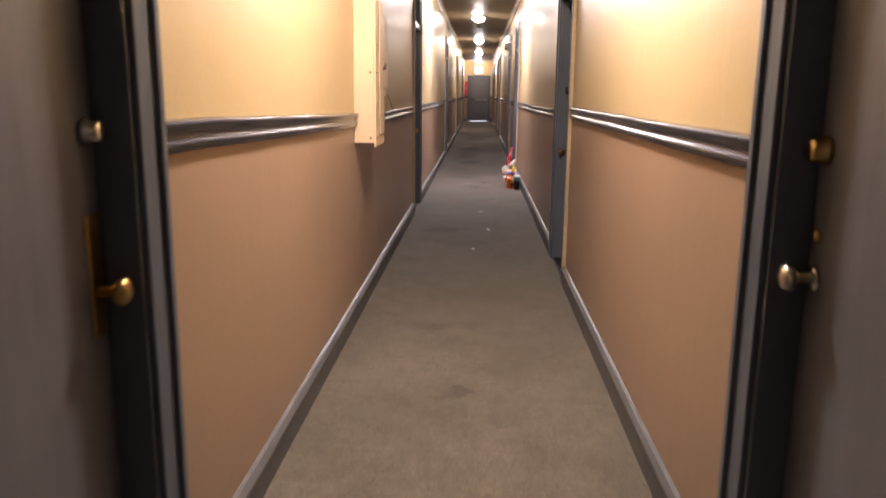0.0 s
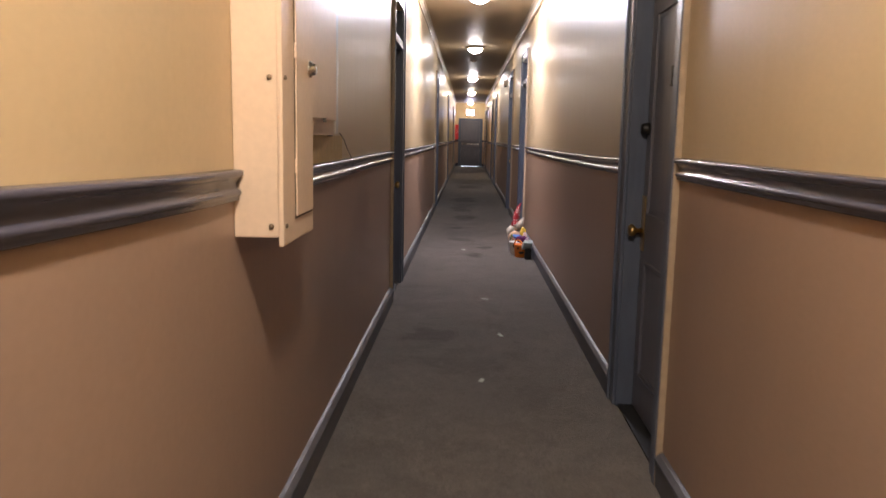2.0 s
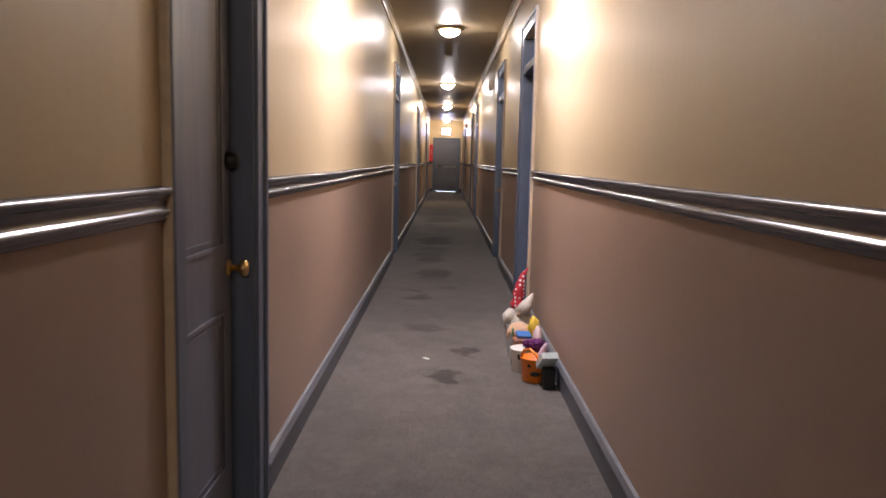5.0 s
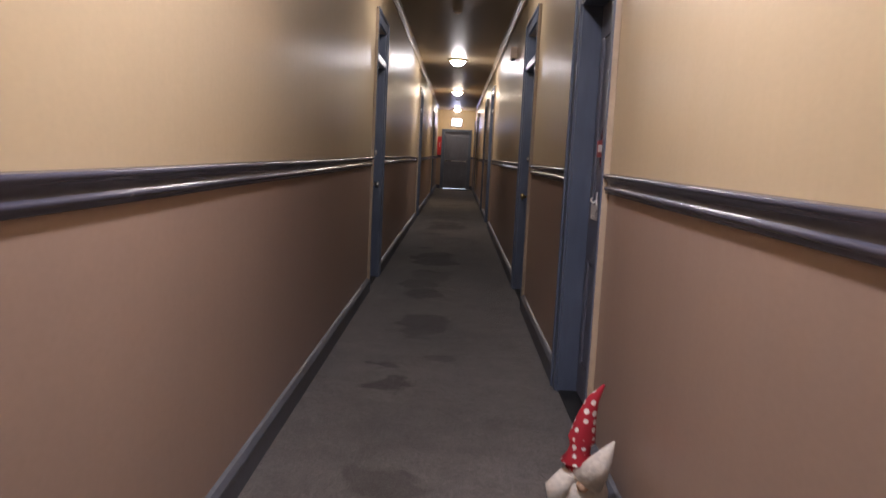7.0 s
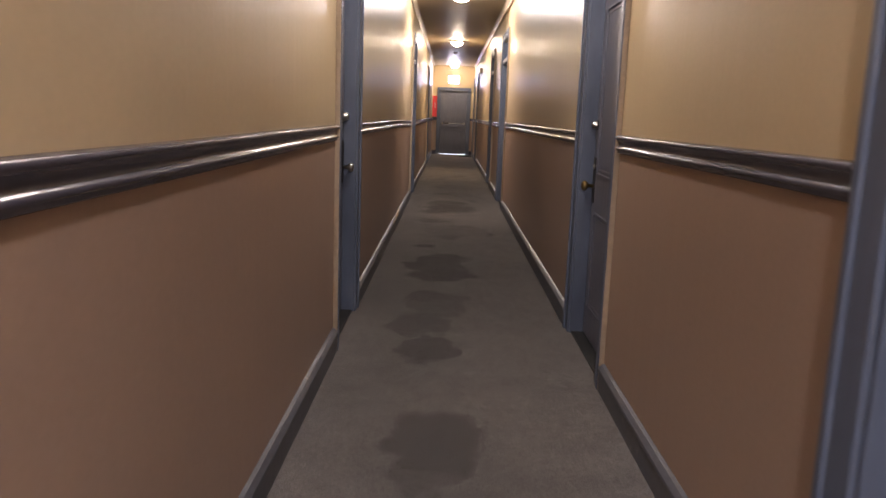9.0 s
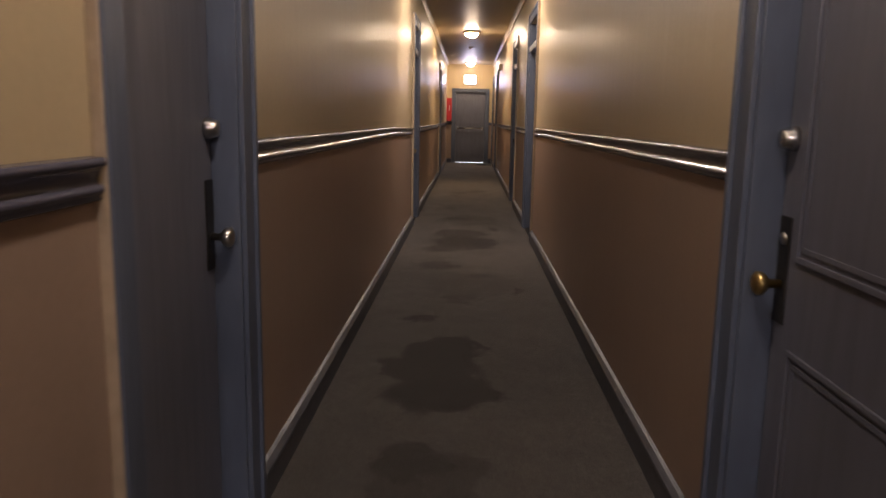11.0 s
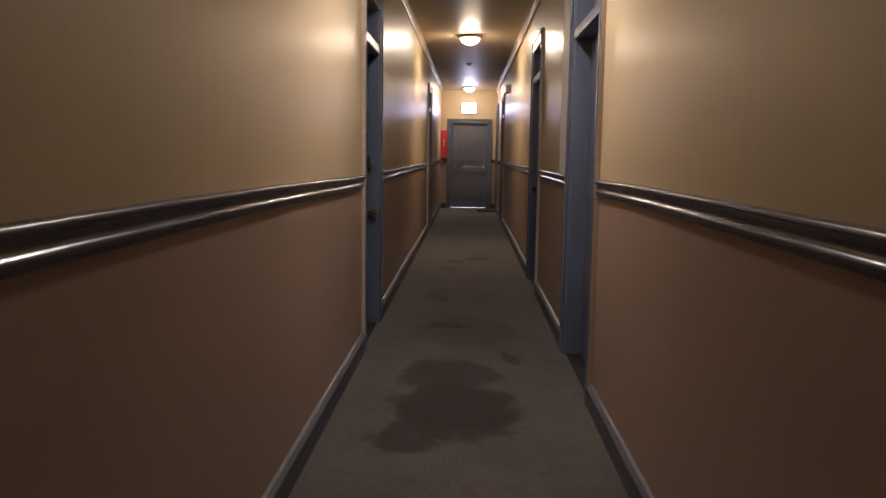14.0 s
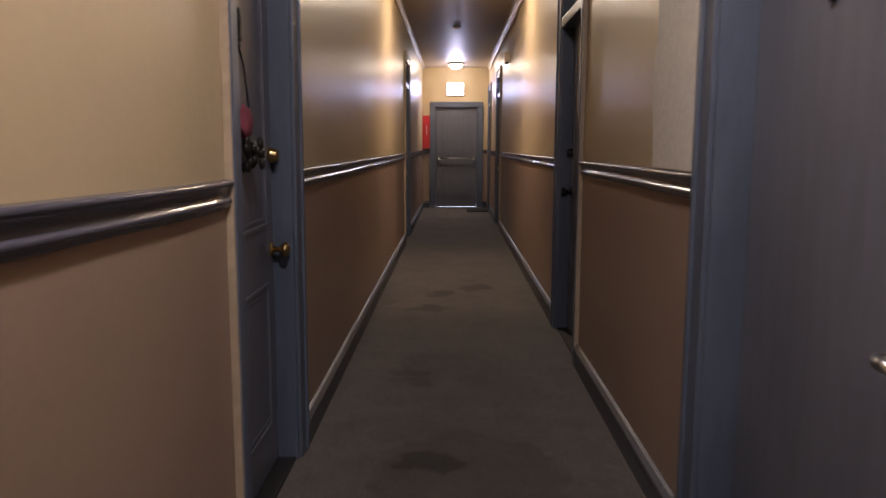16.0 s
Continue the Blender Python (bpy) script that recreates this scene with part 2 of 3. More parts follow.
# ---- large structure ----
# carpet marks; the last, broadest ellipse paints the dim corridor stretch darker
STAINS_AND_DIMMING = [(-0.22, 4.205, 0.09, 0.076, 0.4), (-0.08, 3.2, 0.15, 0.055, 0.45), (-0.35, 7.536, 0.2, 0.131, 0.5), (-0.1, 6.881, 0.3, 0.218, 0.25), (0.01, 11.194, 0.1, 0.131, 0.74), (0.15, 11.773, 0.12, 0.131, 0.69),
          (-0.18, 12.527, 0.15, 0.186, 0.49), (-0.27, 13.805, 0.14, 0.153, 0.69), (-0.32, 14.198, 0.08, 0.076, 0.69), (0.03, 14.373, 0.06, 0.066, 0.54), (-0.12, 15.399, 0.22, 0.36, 0.79), (-0.15, 15.072, 0.16, 0.186, 0.64),
          (-0.2, 16.601, 0.2, 0.273, 0.84), (-0.27, 17.147, 0.22, 0.328, 0.74), (-0.22, 17.911, 0.18, 0.186, 0.79), (-0.14, 18.676, 0.3, 0.284, 0.9), (-0.15, 19.386, 0.27, 0.24, 0.9), (-0.34, 20.052, 0.1, 0.109, 0.89),
          (-0.07, 20.674, 0.17, 0.153, 0.64), (0.38, 20.98, 0.06, 0.109, 0.84), (-0.28, 21.941, 0.21, 0.218, 0.74), (0.11, 21.526, 0.15, 0.131, 0.64), (-0.05, 23.3, 0.38, 0.5, 0.89), (-0.1, 23.95, 0.34, 0.38, 0.79),
          (0.29, 24.3, 0.08, 0.186, 0.84), (-0.16, 25.25, 0.17, 0.12, 0.9), (0.03, 25.381, 0.2, 0.12, 0.3), (-0.3, 26.474, 0.12, 0.153, 0.59), (-0.18, 28.964, 0.15, 0.153, 0.54), (0.14, 29.28, 0.13, 0.153, 0.59),
          (-0.26, 28.308, 0.16, 0.109, 0.49), (0, 25.119, 0.45, 0.546, 0.54), (-0.1, 26.539, 0.35, 0.601, 0.3), (-0.2, 19.05, 0.27, 0.5, 0.86), (0, 21.188, 0.42, 0.546, 0.49), (-0.16, 17.7, 0.26, 0.4, 0.64),
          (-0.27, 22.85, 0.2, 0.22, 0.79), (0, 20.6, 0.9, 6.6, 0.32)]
CARPET = carpet_material(STAINS_AND_DIMMING)
structure("floor", boxed(XL - 0.3, XR + 0.3, Y0, YE + 1.5, -0.1, 0), CARPET, "worn grey-brown corridor carpet, darkly stained, with a dim stretch painted in", "floor")
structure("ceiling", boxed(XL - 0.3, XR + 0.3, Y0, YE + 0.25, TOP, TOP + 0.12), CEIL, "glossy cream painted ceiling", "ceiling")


def wall(name, x0, x1, doors, label):
    bm = bmesh.new()
    y = Y0
    for a, c in doors + [(YE + 0.25 + CASE, None)]:
        e = a + CASE if c is not None else YE + 0.25
        split = RAIL + (0.0 if y > 4.3 else 0.055 if x0 > 0 else 0.026)
        box(bm, x0, x1, y, e, 0, split, mat=0)
        box(bm, x0, x1, y, e, split, TOP, mat=1)
        if c is not None:
            box(bm, x0, x1, e, c - CASE, HEAD - CASE, TOP, mat=1)
            y = c - CASE
    return structure(name, bm, [LOWER, UPPER], label, "wall")


wall("wall_left", XL - 0.25, XL, DOORS_L, "two-tone wall, cream above and tan below, glossy paint")
wall("wall_right", XR, XR + 0.25, DOORS_R, "two-tone wall, cream above and tan below, glossy paint")
EW = 0.46
bm = bmesh.new()
for xa, xb in ((XL, -EW), (EW, XR)):
    box(bm, xa, xb, YE, YE + 0.2, 0, RAIL, mat=0)
    box(bm, xa, xb, YE, YE + 0.2, RAIL, TOP, mat=1)
box(bm, -EW, EW, YE, YE + 0.2, 2.16, TOP, mat=1)
structure("wall_end", bm, [LOWER, UPPER], "end wall of the corridor, cream above and tan below", "wall")
bm = boxed(XL, XR, Y0 - 0.2, Y0, 0, RAIL, mat=0)
box(bm, XL, XR, Y0 - 0.2, Y0, RAIL, TOP, mat=1)
structure("wall_back", bm, [LOWER, UPPER], "plain two-tone wall closing the corridor", "wall")

RAIL_P = [(0, 0), (0.01, 0), (0.016, 0.004), (0.0135, 0.01), (0.019, 0.015), (0.0225, 0.022), (0.019, 0.029), (0.0115, 0.033), (0.011, 0.043), (0.015, 0.053), (0.021, 0.061), (0.027, 0.066), (0.0285, 0.072), (0.027, 0.078), (0.022, 0.081), (0, 0.083)]
BASE_P = [(0, 0), (0.024, 0), (0.026, 0.095), (0.032, 0.105), (0.03, 0.118), (0.014, 0.134), (0, 0.14)]
CROWN_P = [(0, 0), (0.012, 0), (0.02, 0.02), (0.045, 0.045), (0.06, 0.05), (0.06, 0.065), (0, 0.065)]
FLIP = Matrix.Rotation(math.pi, 4, "Z")


def spans(doors, cuts=()):
    y, out = Y0, []
    for a, c in sorted(list(doors) + list(cuts)) + [(YE, None)]:
        out.append((y, a))
        y = c
    return [s for s in out if s[1] - s[0] > 0.05]


for side, x, doors, cuts in ((1, XL, DOORS_L, [(4.402, 4.772)]), (-1, XR, DOORS_R, [])):
    for profile, z, name, mat, gaps, label, wob in ((RAIL_P, 1.162, "chair_rail", TRIM, cuts, "moulded grey chair rail, chipped gloss paint", 0.003),
                                                    (BASE_P, 0.0, "baseboard", SKIRT, [], "grey painted skirting with rounded top", 0.003)):
        for i, (a, c) in enumerate(spans([(p - 0.014, q + 0.014) for p, q in doors], gaps)):
            a, c = a + 0.001, c - 0.001
            bm = run(profile, a, c, wob, seed=i + x, lift=(lambda y, s=side: rise(y, s)) if name == "chair_rail" else None, smooth=name == "chair_rail")
            if side < 0:
                bmesh.ops.scale(bm, vec=(-1, 1, 1), verts=bm.verts)
                bmesh.ops.reverse_faces(bm, faces=bm.faces)
            ob = structure(name, bm, mat, label, "trim")
            ob.location = (x, 0, z)
    bm = run(CROWN_P, Y0, YE, 0.003, seed=x)
    if side < 0:
        bmesh.ops.scale(bm, vec=(-1, 1, 1), verts=bm.verts)
        bmesh.ops.reverse_faces(bm, faces=bm.faces)
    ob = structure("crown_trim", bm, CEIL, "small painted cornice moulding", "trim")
    ob.location = (x, 0, TOP - 0.066)
for xa, xb in ((XL + 0.03, -EW - 0.1), (EW + 0.1, XR - 0.03)):
    for profile, z, name in ((RAIL_P, 1.162, "chair_rail"), (BASE_P, 0, "baseboard")):
        bm = run(profile, xa, xb)
        ob = structure(name, bm, TRIM, "short grey trim on the end wall", "trim")
        ob.matrix_basis = pose(0, YE, z, 0, 0, -90)


# ---- doors ----
def knob(parent, y, z, x, mat, plate=None, plate_mat=None):
    if plate == "long":
        part("escutcheon", boxed(x, x + 0.005, y - 0.03, y + 0.03, z - 0.1, z + 0.17, 0.002), plate_mat or mat, parent, "long worn brass lock plate")
    else:
        part("rose", lathe([(0.03, x), (0.03, x + 0.006), (0.022, x + 0.01)], 20, "x", (0, y, z)), plate_mat or mat, parent)
    return part("knob", lathe([(0.011, x + 0.004), (0.011, x + 0.035), (0.022, x + 0.042), (0.03, x + 0.052), (0.03, x + 0.064), (0.02, x + 0.072), (0.006, x + 0.074)], 20, "x", (0, y, z)), mat, parent, "round door knob")


def lever(parent, y, z, x, mat, way):
    part("rose", lathe([(0.028, x), (0.028, x + 0.008), (0.02, x + 0.012)], 20, "x", (0, y, z)), mat, parent)
    part("lever_handle", tube([(x + 0.008, y, z), (x + 0.045, y, z), (x + 0.055, y + way * 0.02, z), (x + 0.055, y + way * 0.07, z - 0.004)], [0.014, 0.013, 0.015, 0.012], 10), mat, parent, "lever handle")


def deadbolt(parent, y, z, x, mat):
    part("deadbolt", lathe([(0.031, x), (0.03, x + 0.012), (0.024, x + 0.03), (0.022, x + 0.036), (0.008, x + 0.038)], 18, "x", (0, y, z)), mat, parent, "round deadbolt cylinder")


def ornament(parent, y, z, x):
    """Small dark cast number plate whose figure is worn beyond reading."""
    bm = boxed(x + 0.0005, x + 0.004, y - 0.007, y + 0.007, z - 0.04, z + 0.04, 0.002)
    for dz, w in ((-0.038, 0.02), (0.0, 0.015), (0.038, 0.019)):
        box(bm, x + 0.0005, x + 0.0046, y - w, y + w, z + dz - 0.006, z + dz + 0.006, 0.002)
    part("number", bm, DARK, parent, "small dark cast figure")


def door(index, left, a, c, hinge_near=True, style="panel", label="", recess=0.075):
    """Recessed door with casing. Local x points into the corridor, local y along the wall."""
    mid, half = (a + c) / 2, (c - a) / 2
    m = pose(XL, mid, 0) if left else pose(XR, mid, 0, 0, 0, 180)
    d = thing(f"door_{index}", label or "closed slate-blue panelled door in a painted casing", "door", m, kind="structure")
    o = half - CASE
    far = (1 if left else -1) * (1 if hinge_near else -1)
    for s in (-1, 1):
        y0, y1 = sorted((s * o, s * half))
        bm = boxed(0, 0.02, y0, y1, 0, HEAD, 0.004)
        e0, e1 = sorted((s * (half - 0.022), s * (half + 0.004)))
        box(bm, 0.0, 0.031, e0, e1, 0, HEAD + 0.004, 0.004)
        part("casing", bm, CASING, d)
        e0, e1 = sorted((s * (half + 0.0045), s * (half + 0.011)))
        part("edge_bead", boxed(0, 0.026, e0, e1, 0, HEAD, 0.004), BEAD, d, "cream paint bead along the casing")
        j0, j1 = sorted((s * o, s * (o - 0.018)))
        bm = boxed(-0.2, 0.006, j0, j1, 0, HEAD - CASE, 0.002)
        k0, k1 = sorted((s * (o - 0.018), s * (o - 0.032)))
        box(bm, -0.2, -0.145, k0, k1, 0, HEAD - CASE, 0.002)
        part("jamb", bm, CASING, d)
    bm = boxed(0, 0.02, -o, o, HEAD - CASE, HEAD, 0.004)
    box(bm, 0, 0.031, -o, o, HEAD - 0.022, HEAD + 0.004, 0.004)
    part("head_casing", bm, CASING, d)
    w = o - 0.019
    part("transom_bar", boxed(-0.13, 0.016, -w, w, 2.12, 2.185, 0.006), CASING, d, "transom bar with worn pale lower edge")
    bm = boxed(-0.16, -0.105, -w, w, 2.186, HEAD - CASE - 0.001, 0)
    box(bm, -0.104, -0.09, -w + 0.001, w - 0.001, 2.187, 2.22, 0.004)
    box(bm, -0.104, -0.09, -w + 0.001, w - 0.001, HEAD - CASE - 0.04, HEAD - CASE - 0.002, 0.004)
    part("transom_panel", bm, SLAB, d, "painted-over transom panel")
    x = -recess
    bm = boxed(x - 0.042, x, -w + 0.006, w - 0.006, 0.018, 2.115, 0.003)
    slab = part("door_leaf", bm, SLAB, d)
    if style == "panel":
        for z0, z1 in ((0.2, 0.78), (1.0, 1.95)):
            for inset, lift in ((0.115, 0.008), (0.14, 0.004)):
                y0, y1, za, zb, t = -w + inset, w - inset, z0 + inset - 0.115, z1 - inset + 0.115, 0.014
                bm = bmesh.new()
                for r in ((y0, y1, za, za + t), (y0, y1, zb - t, zb), (y0, y0 + t, za + t, zb - t), (y1 - t, y1, za + t, zb - t)):
                    box(bm, x + 0.0004, x + lift, *r, 0.002)
                part("panel_moulding", bm, SLAB, slab)
    part("threshold", boxed(-0.2, -0.004, -w, w, 0.0, 0.012, 0.003), BLACK, d, "dark worn threshold")
    part("backing", boxed(-0.235, -0.205, -o - 0.001, o + 0.001, 0, HEAD - CASE - 0.001), BACK, d, "closed side behind the leaf")
    return d, slab, x, far * (w - 0.042)


d, s, x, y = door(1, True, *DOORS_L[0], style="flat", label="slate-blue door with a brass knob on a long brass plate")
deadbolt(s, y, 1.3, x, STEEL)
knob(s, y, 0.955, x, BRASS, "long")
d, s, x, y = door(2, True, *DOORS_L[1], label="dark navy-grey recessed door with a small brass knob")
deadbolt(s, y, 1.3, x, DARK)
knob(s, y, 0.92, x, BRASS)
d, s, x, y = door(3, True, *DOORS_L[2], style="flat", label="flat charcoal door with nickel deadbolt and knob")
deadbolt(s, y, 1.285, x, STEEL)
knob(s, y, 0.965, x, STEEL, "long", DARK)
d, s, x, y = door(4, True, *DOORS_L[3], label="slate-blue door with brass knob and hanging garland")
deadbolt(s, y, 1.275, x, BRASS)
knob(s, y, 0.9, x, BRASS)
d, s, x, y = door(5, True, *DOORS_L[4])
deadbolt(s, y, 1.28, x, BRASS)
knob(s, y, 0.93, x, BRASS)
d, s, x, y = door(6, False, *DOORS_R[0], style="flat", label="dark door with brass deadbolt and nickel knob")
deadbolt(s, y, 1.275, x, BRASS)
knob(s, y, 0.998, x, STEEL)
part("keyhole_cover", lathe([(0.014, x), (0.014, x + 0.006), (0.008, x + 0.01)], 14, "x", (0, y, 1.09)), BRASS, s)
d, s, x, y = door(7, False, *DOORS_R[1], label="charcoal door with brass knob and dark number")
deadbolt(s, y, 1.415, x, DARK)
knob(s, y, 0.92, x, BRASS, "long", BRASS)
ornament(s, 0.03, 1.635, x)
d, s, x, y = door(8, False, *DOORS_R[2], False, recess=0.1, label="slate-blue door hung with a red round plaque and hooks")
lever(s, 0.24, 0.87, x, STEEL, 1)
ornament(s, 0.02, 1.65, x)
d, s, x, y = door(9, False, *DOORS_R[3], label="slate-blue door with nickel knob and deadbolt")
deadbolt(s, y, 1.29, x, STEEL)
knob(s, y, 0.93, x, BRASS, "long", DARK)
part("keyhole_cover", lathe([(0.016, x), (0.016, x + 0.008), (0.008, x + 0.012)], 14, "x", (0, y, 1.045)), STEEL, s)
d, s, x, y = door(10, False, *DOORS_R[4], False, recess=0.1, style="flat", label="flat slate-grey door with nickel lever and dark ornament")
lever(s, 0.31, 0.91, x, STEEL, 1)
DOOR10 = (s, x)
d, s, x, y = door(11, False, *DOORS_R[5], label="dark recessed door with black knob")
deadbolt(s, y, 1.27, x, DARK)
knob(s, y, 1.0, x, DARK)
d, s, x, y = door(12, False, *DOORS_R[6])
knob(s, y, 0.95, x, BRASS)
d, s, x, y = door(13, False, *DOORS_R[7])
knob(s, y, 0.95, x, BRASS)

# end door with push bar
d = thing("door_14", "grey panelled exit door with a steel push bar", "door", pose(0, YE, 0, 0, 0, -90), kind="structure")
for sgn in (-1, 1):
    y0, y1 = sorted((sgn * 0.455, sgn * 0.565))
    bm = boxed(0, 0.022, y0, y1, 0, 2.25, 0.004)
    e0, e1 = sorted((sgn * 0.545, sgn * 0.568))
    box(bm, 0, 0.034, e0, e1, 0, 2.254, 0.004)
    part("casing", bm, CASING, d)
    j0, j1 = sorted((sgn * 0.459, sgn * 0.44))
    part("jamb", boxed(-0.19, 0.005, j0, j1, 0, 2.155, 0.002), CASING, d)
bm = boxed(0, 0.022, -0.454, 0.454, 2.15, 2.25, 0.004)
box(bm, 0, 0.034, -0.545, 0.545, 2.23, 2.254, 0.004)
part("head_casing", bm, CASING, d)
leaf = part("door_leaf", boxed(-0.105, -0.06, -0.437, 0.437, 0.022, 2.145, 0.003), SLAB, d)
for z0, z1 in ((0.2, 0.85), (1.12, 1.98)):
    for inset, lift in ((0.1, 0.012), (0.14, 0.006), (0.175, 0.01)):
        bm = bmesh.new()
        y0, y1, za, zb, t = -0.437 + inset, 0.437 - inset, z0 + inset - 0.1, z1 - inset + 0.1, 0.016
        for r in ((y0, y1, za, za + t), (y0, y1, zb - t, zb), (y0, y0 + t, za + t, zb - t), (y1 - t, y1, za + t, zb - t)):
            box(bm, -0.0596, -0.06 + lift, *r, 0.002)
        part("panel_moulding", bm, SLAB, leaf)
bm = tube([(0.01, -0.36, 1.06), (0.01, 0.36, 1.06)], 0.016, 12)
part("push_bar", bm, STEEL, leaf, "steel push bar")
for yy in (-0.37, 0.37):
    part("bar_bracket", boxed(-0.06, 0.03, yy - 0.022, yy + 0.022, 1.02, 1.1, 0.006), STEEL, leaf)
DAY = glow("daylight_gap", (0.75, 0.85, 1.0), 3.0)
structure("backdrop", boxed(-0.43, 0.43, YE + 0.3, YE + 0.32, 0.0, 0.06), DAY, "daylight behind the exit door", "backdrop")
structure("wall_outer", boxed(-0.8, 0.8, YE + 0.5, YE + 0.6, -0.1, 3.0), BACK, "plain outer wall closing the place", "wall")

# ---- ceiling lights ----
for y, color, power in LAMPS:
    lt = thing("ceiling_light", "lit frosted glass bowl light with brass rim on the ceiling", "ceiling light", pose(-0.02, y, TOP) @ Matrix.Diagonal((0.85, 0.85, 1, 1)), "ceiling lights along the corridor")
    part("canopy", lathe([(0.08, -0.002), (0.195, -0.012), (0.205, -0.022), (0.2, -0.034), (0.152, -0.042)], 32), BRASS, lt, "brass rim plate")
    part("glass_bowl", lathe([(0.15, -0.036), (0.148, -0.05), (0.132, -0.074), (0.1, -0.097), (0.062, -0.113), (0.026, -0.119), (0.012, -0.12)], 32), glow("lit_glass", color, BULB * power), lt, "frosted glowing glass bowl")
    part("finial", lathe([(0.012, -0.119), (0.014, -0.126), (0.009, -0.136), (0.003, -0.142)], 12), BRASS, lt)

# ---- end of corridor ----
sg = thing("exit_sign", "lit white exit sign box above the end door", "exit sign", pose(-0.03, YE, 2.515))
part("housing", boxed(-0.18, 0.18, -0.06, -0.001, -0.13, 0.13, 0.008), WHITE, sg)
part("lit_face", boxed(-0.168, 0.168, -0.066, -0.0605, -0.118, 0.118, 0.002), glow("sign_face", (0.6, 0.66, 1.0), 45.0), sg, "glowing white face")
fb = thing("fire_cabinet", "narrow red metal fire cabinet on the end wall", "fire cabinet", pose(-0.645, YE, 1.6))
part("body", boxed(-0.075, 0.075, -0.09, -0.001, -0.33, 0.36, 0.006), RED, fb)
part("base", boxed(-0.075, 0.075, -0.092, -0.001, -0.37, -0.331, 0.004), BLACK, fb, "black lower edge")
for i in range(5):
    part("lettering", boxed(0.0, 0.02, -0.0925, -0.0905, -0.04 + i * 0.04, -0.018 + i * 0.04), WHITE, fb)
single("doormat", boxed(0.22, 0.655, 37.515, 38.28, 0.001, 0.018, 0.006), BLACK, "black rubber mat on the carpet by the exit door", "doormat")

# ---- ceiling fittings ----
for y, run_from in ((18.785, 16.601), (33.092, 30.198)):
    sd = thing("smoke_detector", "small cream round smoke detector on the ceiling", "smoke detector", pose(-0.03, y, TOP), "smoke detectors")
    part("base", lathe([(0.06, -0.001), (0.06, -0.012), (0.05, -0.016)], 20), BEAD, sd, "mounting ring")
    part("head", lathe([(0.042, -0.0165), (0.038, -0.03), (0.022, -0.038), (0.006, -0.04)], 20), CREAM, sd)
    single("ceiling_conduit", boxed(-0.036, -0.024, run_from, y - 0.062, TOP - 0.008, TOP - 0.001, 0.002), CEIL, "thin surface conduit painted like the ceiling", "conduit")
for y in (18.73, 32.764):
    em = thing("emergency_light", "small beige emergency light box high on the wall", "emergency light", pose(XR, y, 2.5, 0, 0, 180), "emergency lights")
    part("body", boxed(0.001, 0.075, -0.12, 0.12, -0.06, 0.07, 0.01), CREAM, em)
    part("lens", boxed(0.015, 0.06, -0.09, 0.09, -0.07, -0.0605, 0.003), DARK, em)
single("wall_conduit", tube([(XR - 0.03, y, TOP - 0.1 + 0.006 * math.sin(y * 2.1)) for y in np.arange(Y0 + 0.01, YE - 0.1, 0.5)], 0.015, 8), CREAM, "painted conduit pipe along the top of the wall", "conduit")

# ---- electrical boxes ----
pb = thing("electrical_panel", "cream metal electrical panel box with latched door", "electrical panel", pose(XL, 4.587, 0) @ Matrix.Diagonal((1, 1.092, 1, 1)))
part("body", boxed(0.001, 0.12, -0.168, 0.168, 1.085, 2.05, 0.003), CREAM, pb)
pd = part("panel_door", boxed(0.1205, 0.134, -0.175, 0.175, 1.062, 2.075, 0.004), CREAM, pb, "full-height hinged cover")
# slightly larger dark plate paints the shaded groove round the small door
part("seam_shade", boxed(0.1345, 0.1355, -0.057, 0.152, 1.123, 1.987, 0.0003), RUST, pd, "dark plate drawn as the shaded seam round the small door")
part("inner_door", boxed(0.136, 0.1405, -0.05, 0.147, 1.13, 1.98, 0.002), CREAM, pd)
for z in (1.27, 1.58, 1.89):
    part("door_hinge", boxed(0.1357, 0.143, -0.058, -0.047, z - 0.02, z + 0.02, 0.002), CREAM, pd)
part("lock", lathe([(0.024, 0.141), (0.024, 0.146), (0.017, 0.148), (0.017, 0.157), (0.013, 0.16), (0.004, 0.161)], 18, "x", (0, 0.105, 1.545)), STEEL, pd, "round steel cylinder lock")
for z in (1.115, 1.5, 1.98):
    part("hinge_screw", lathe([(0.007, -0.1685), (0.007, -0.172), (0.003, -0.1745)], 10, "y", (0.1, 0, z)), RUST, pb)
    part("cover_screw", lathe([(0.006, 0.1345), (0.006, 0.139), (0.002, 0.141)], 10, "x", (0, -0.155, z)), RUST, pb)
pb = thing("fuse_box", "shallow cream fuse box with a door, torn wall round it", "electrical panel", pose(XL, 5.57, 0) @ Matrix.Diagonal((1, 1.092, 1, 1)))
part("backplate", boxed(0.001, 0.03, -0.42, 0.15, 1.355, 1.95, 0.003), CREAM, pb)
part("panel_door", boxed(0.0305, 0.055, -0.4, 0.08, 1.415, 1.92, 0.004), CREAM, pb)
part("latch", boxed(0.0555, 0.064, -0.2, -0.17, 1.405, 1.42, 0.002), DARK, pb)
# solid dark strip stands in for the shade inside the slot
part("gap_shade", boxed(0.001, 0.022, 0.1505, 0.178, 1.35, 1.94), DARK, pb, "dark strip drawn as the shaded slot beside the box")
bm = bmesh.new()
rows = []
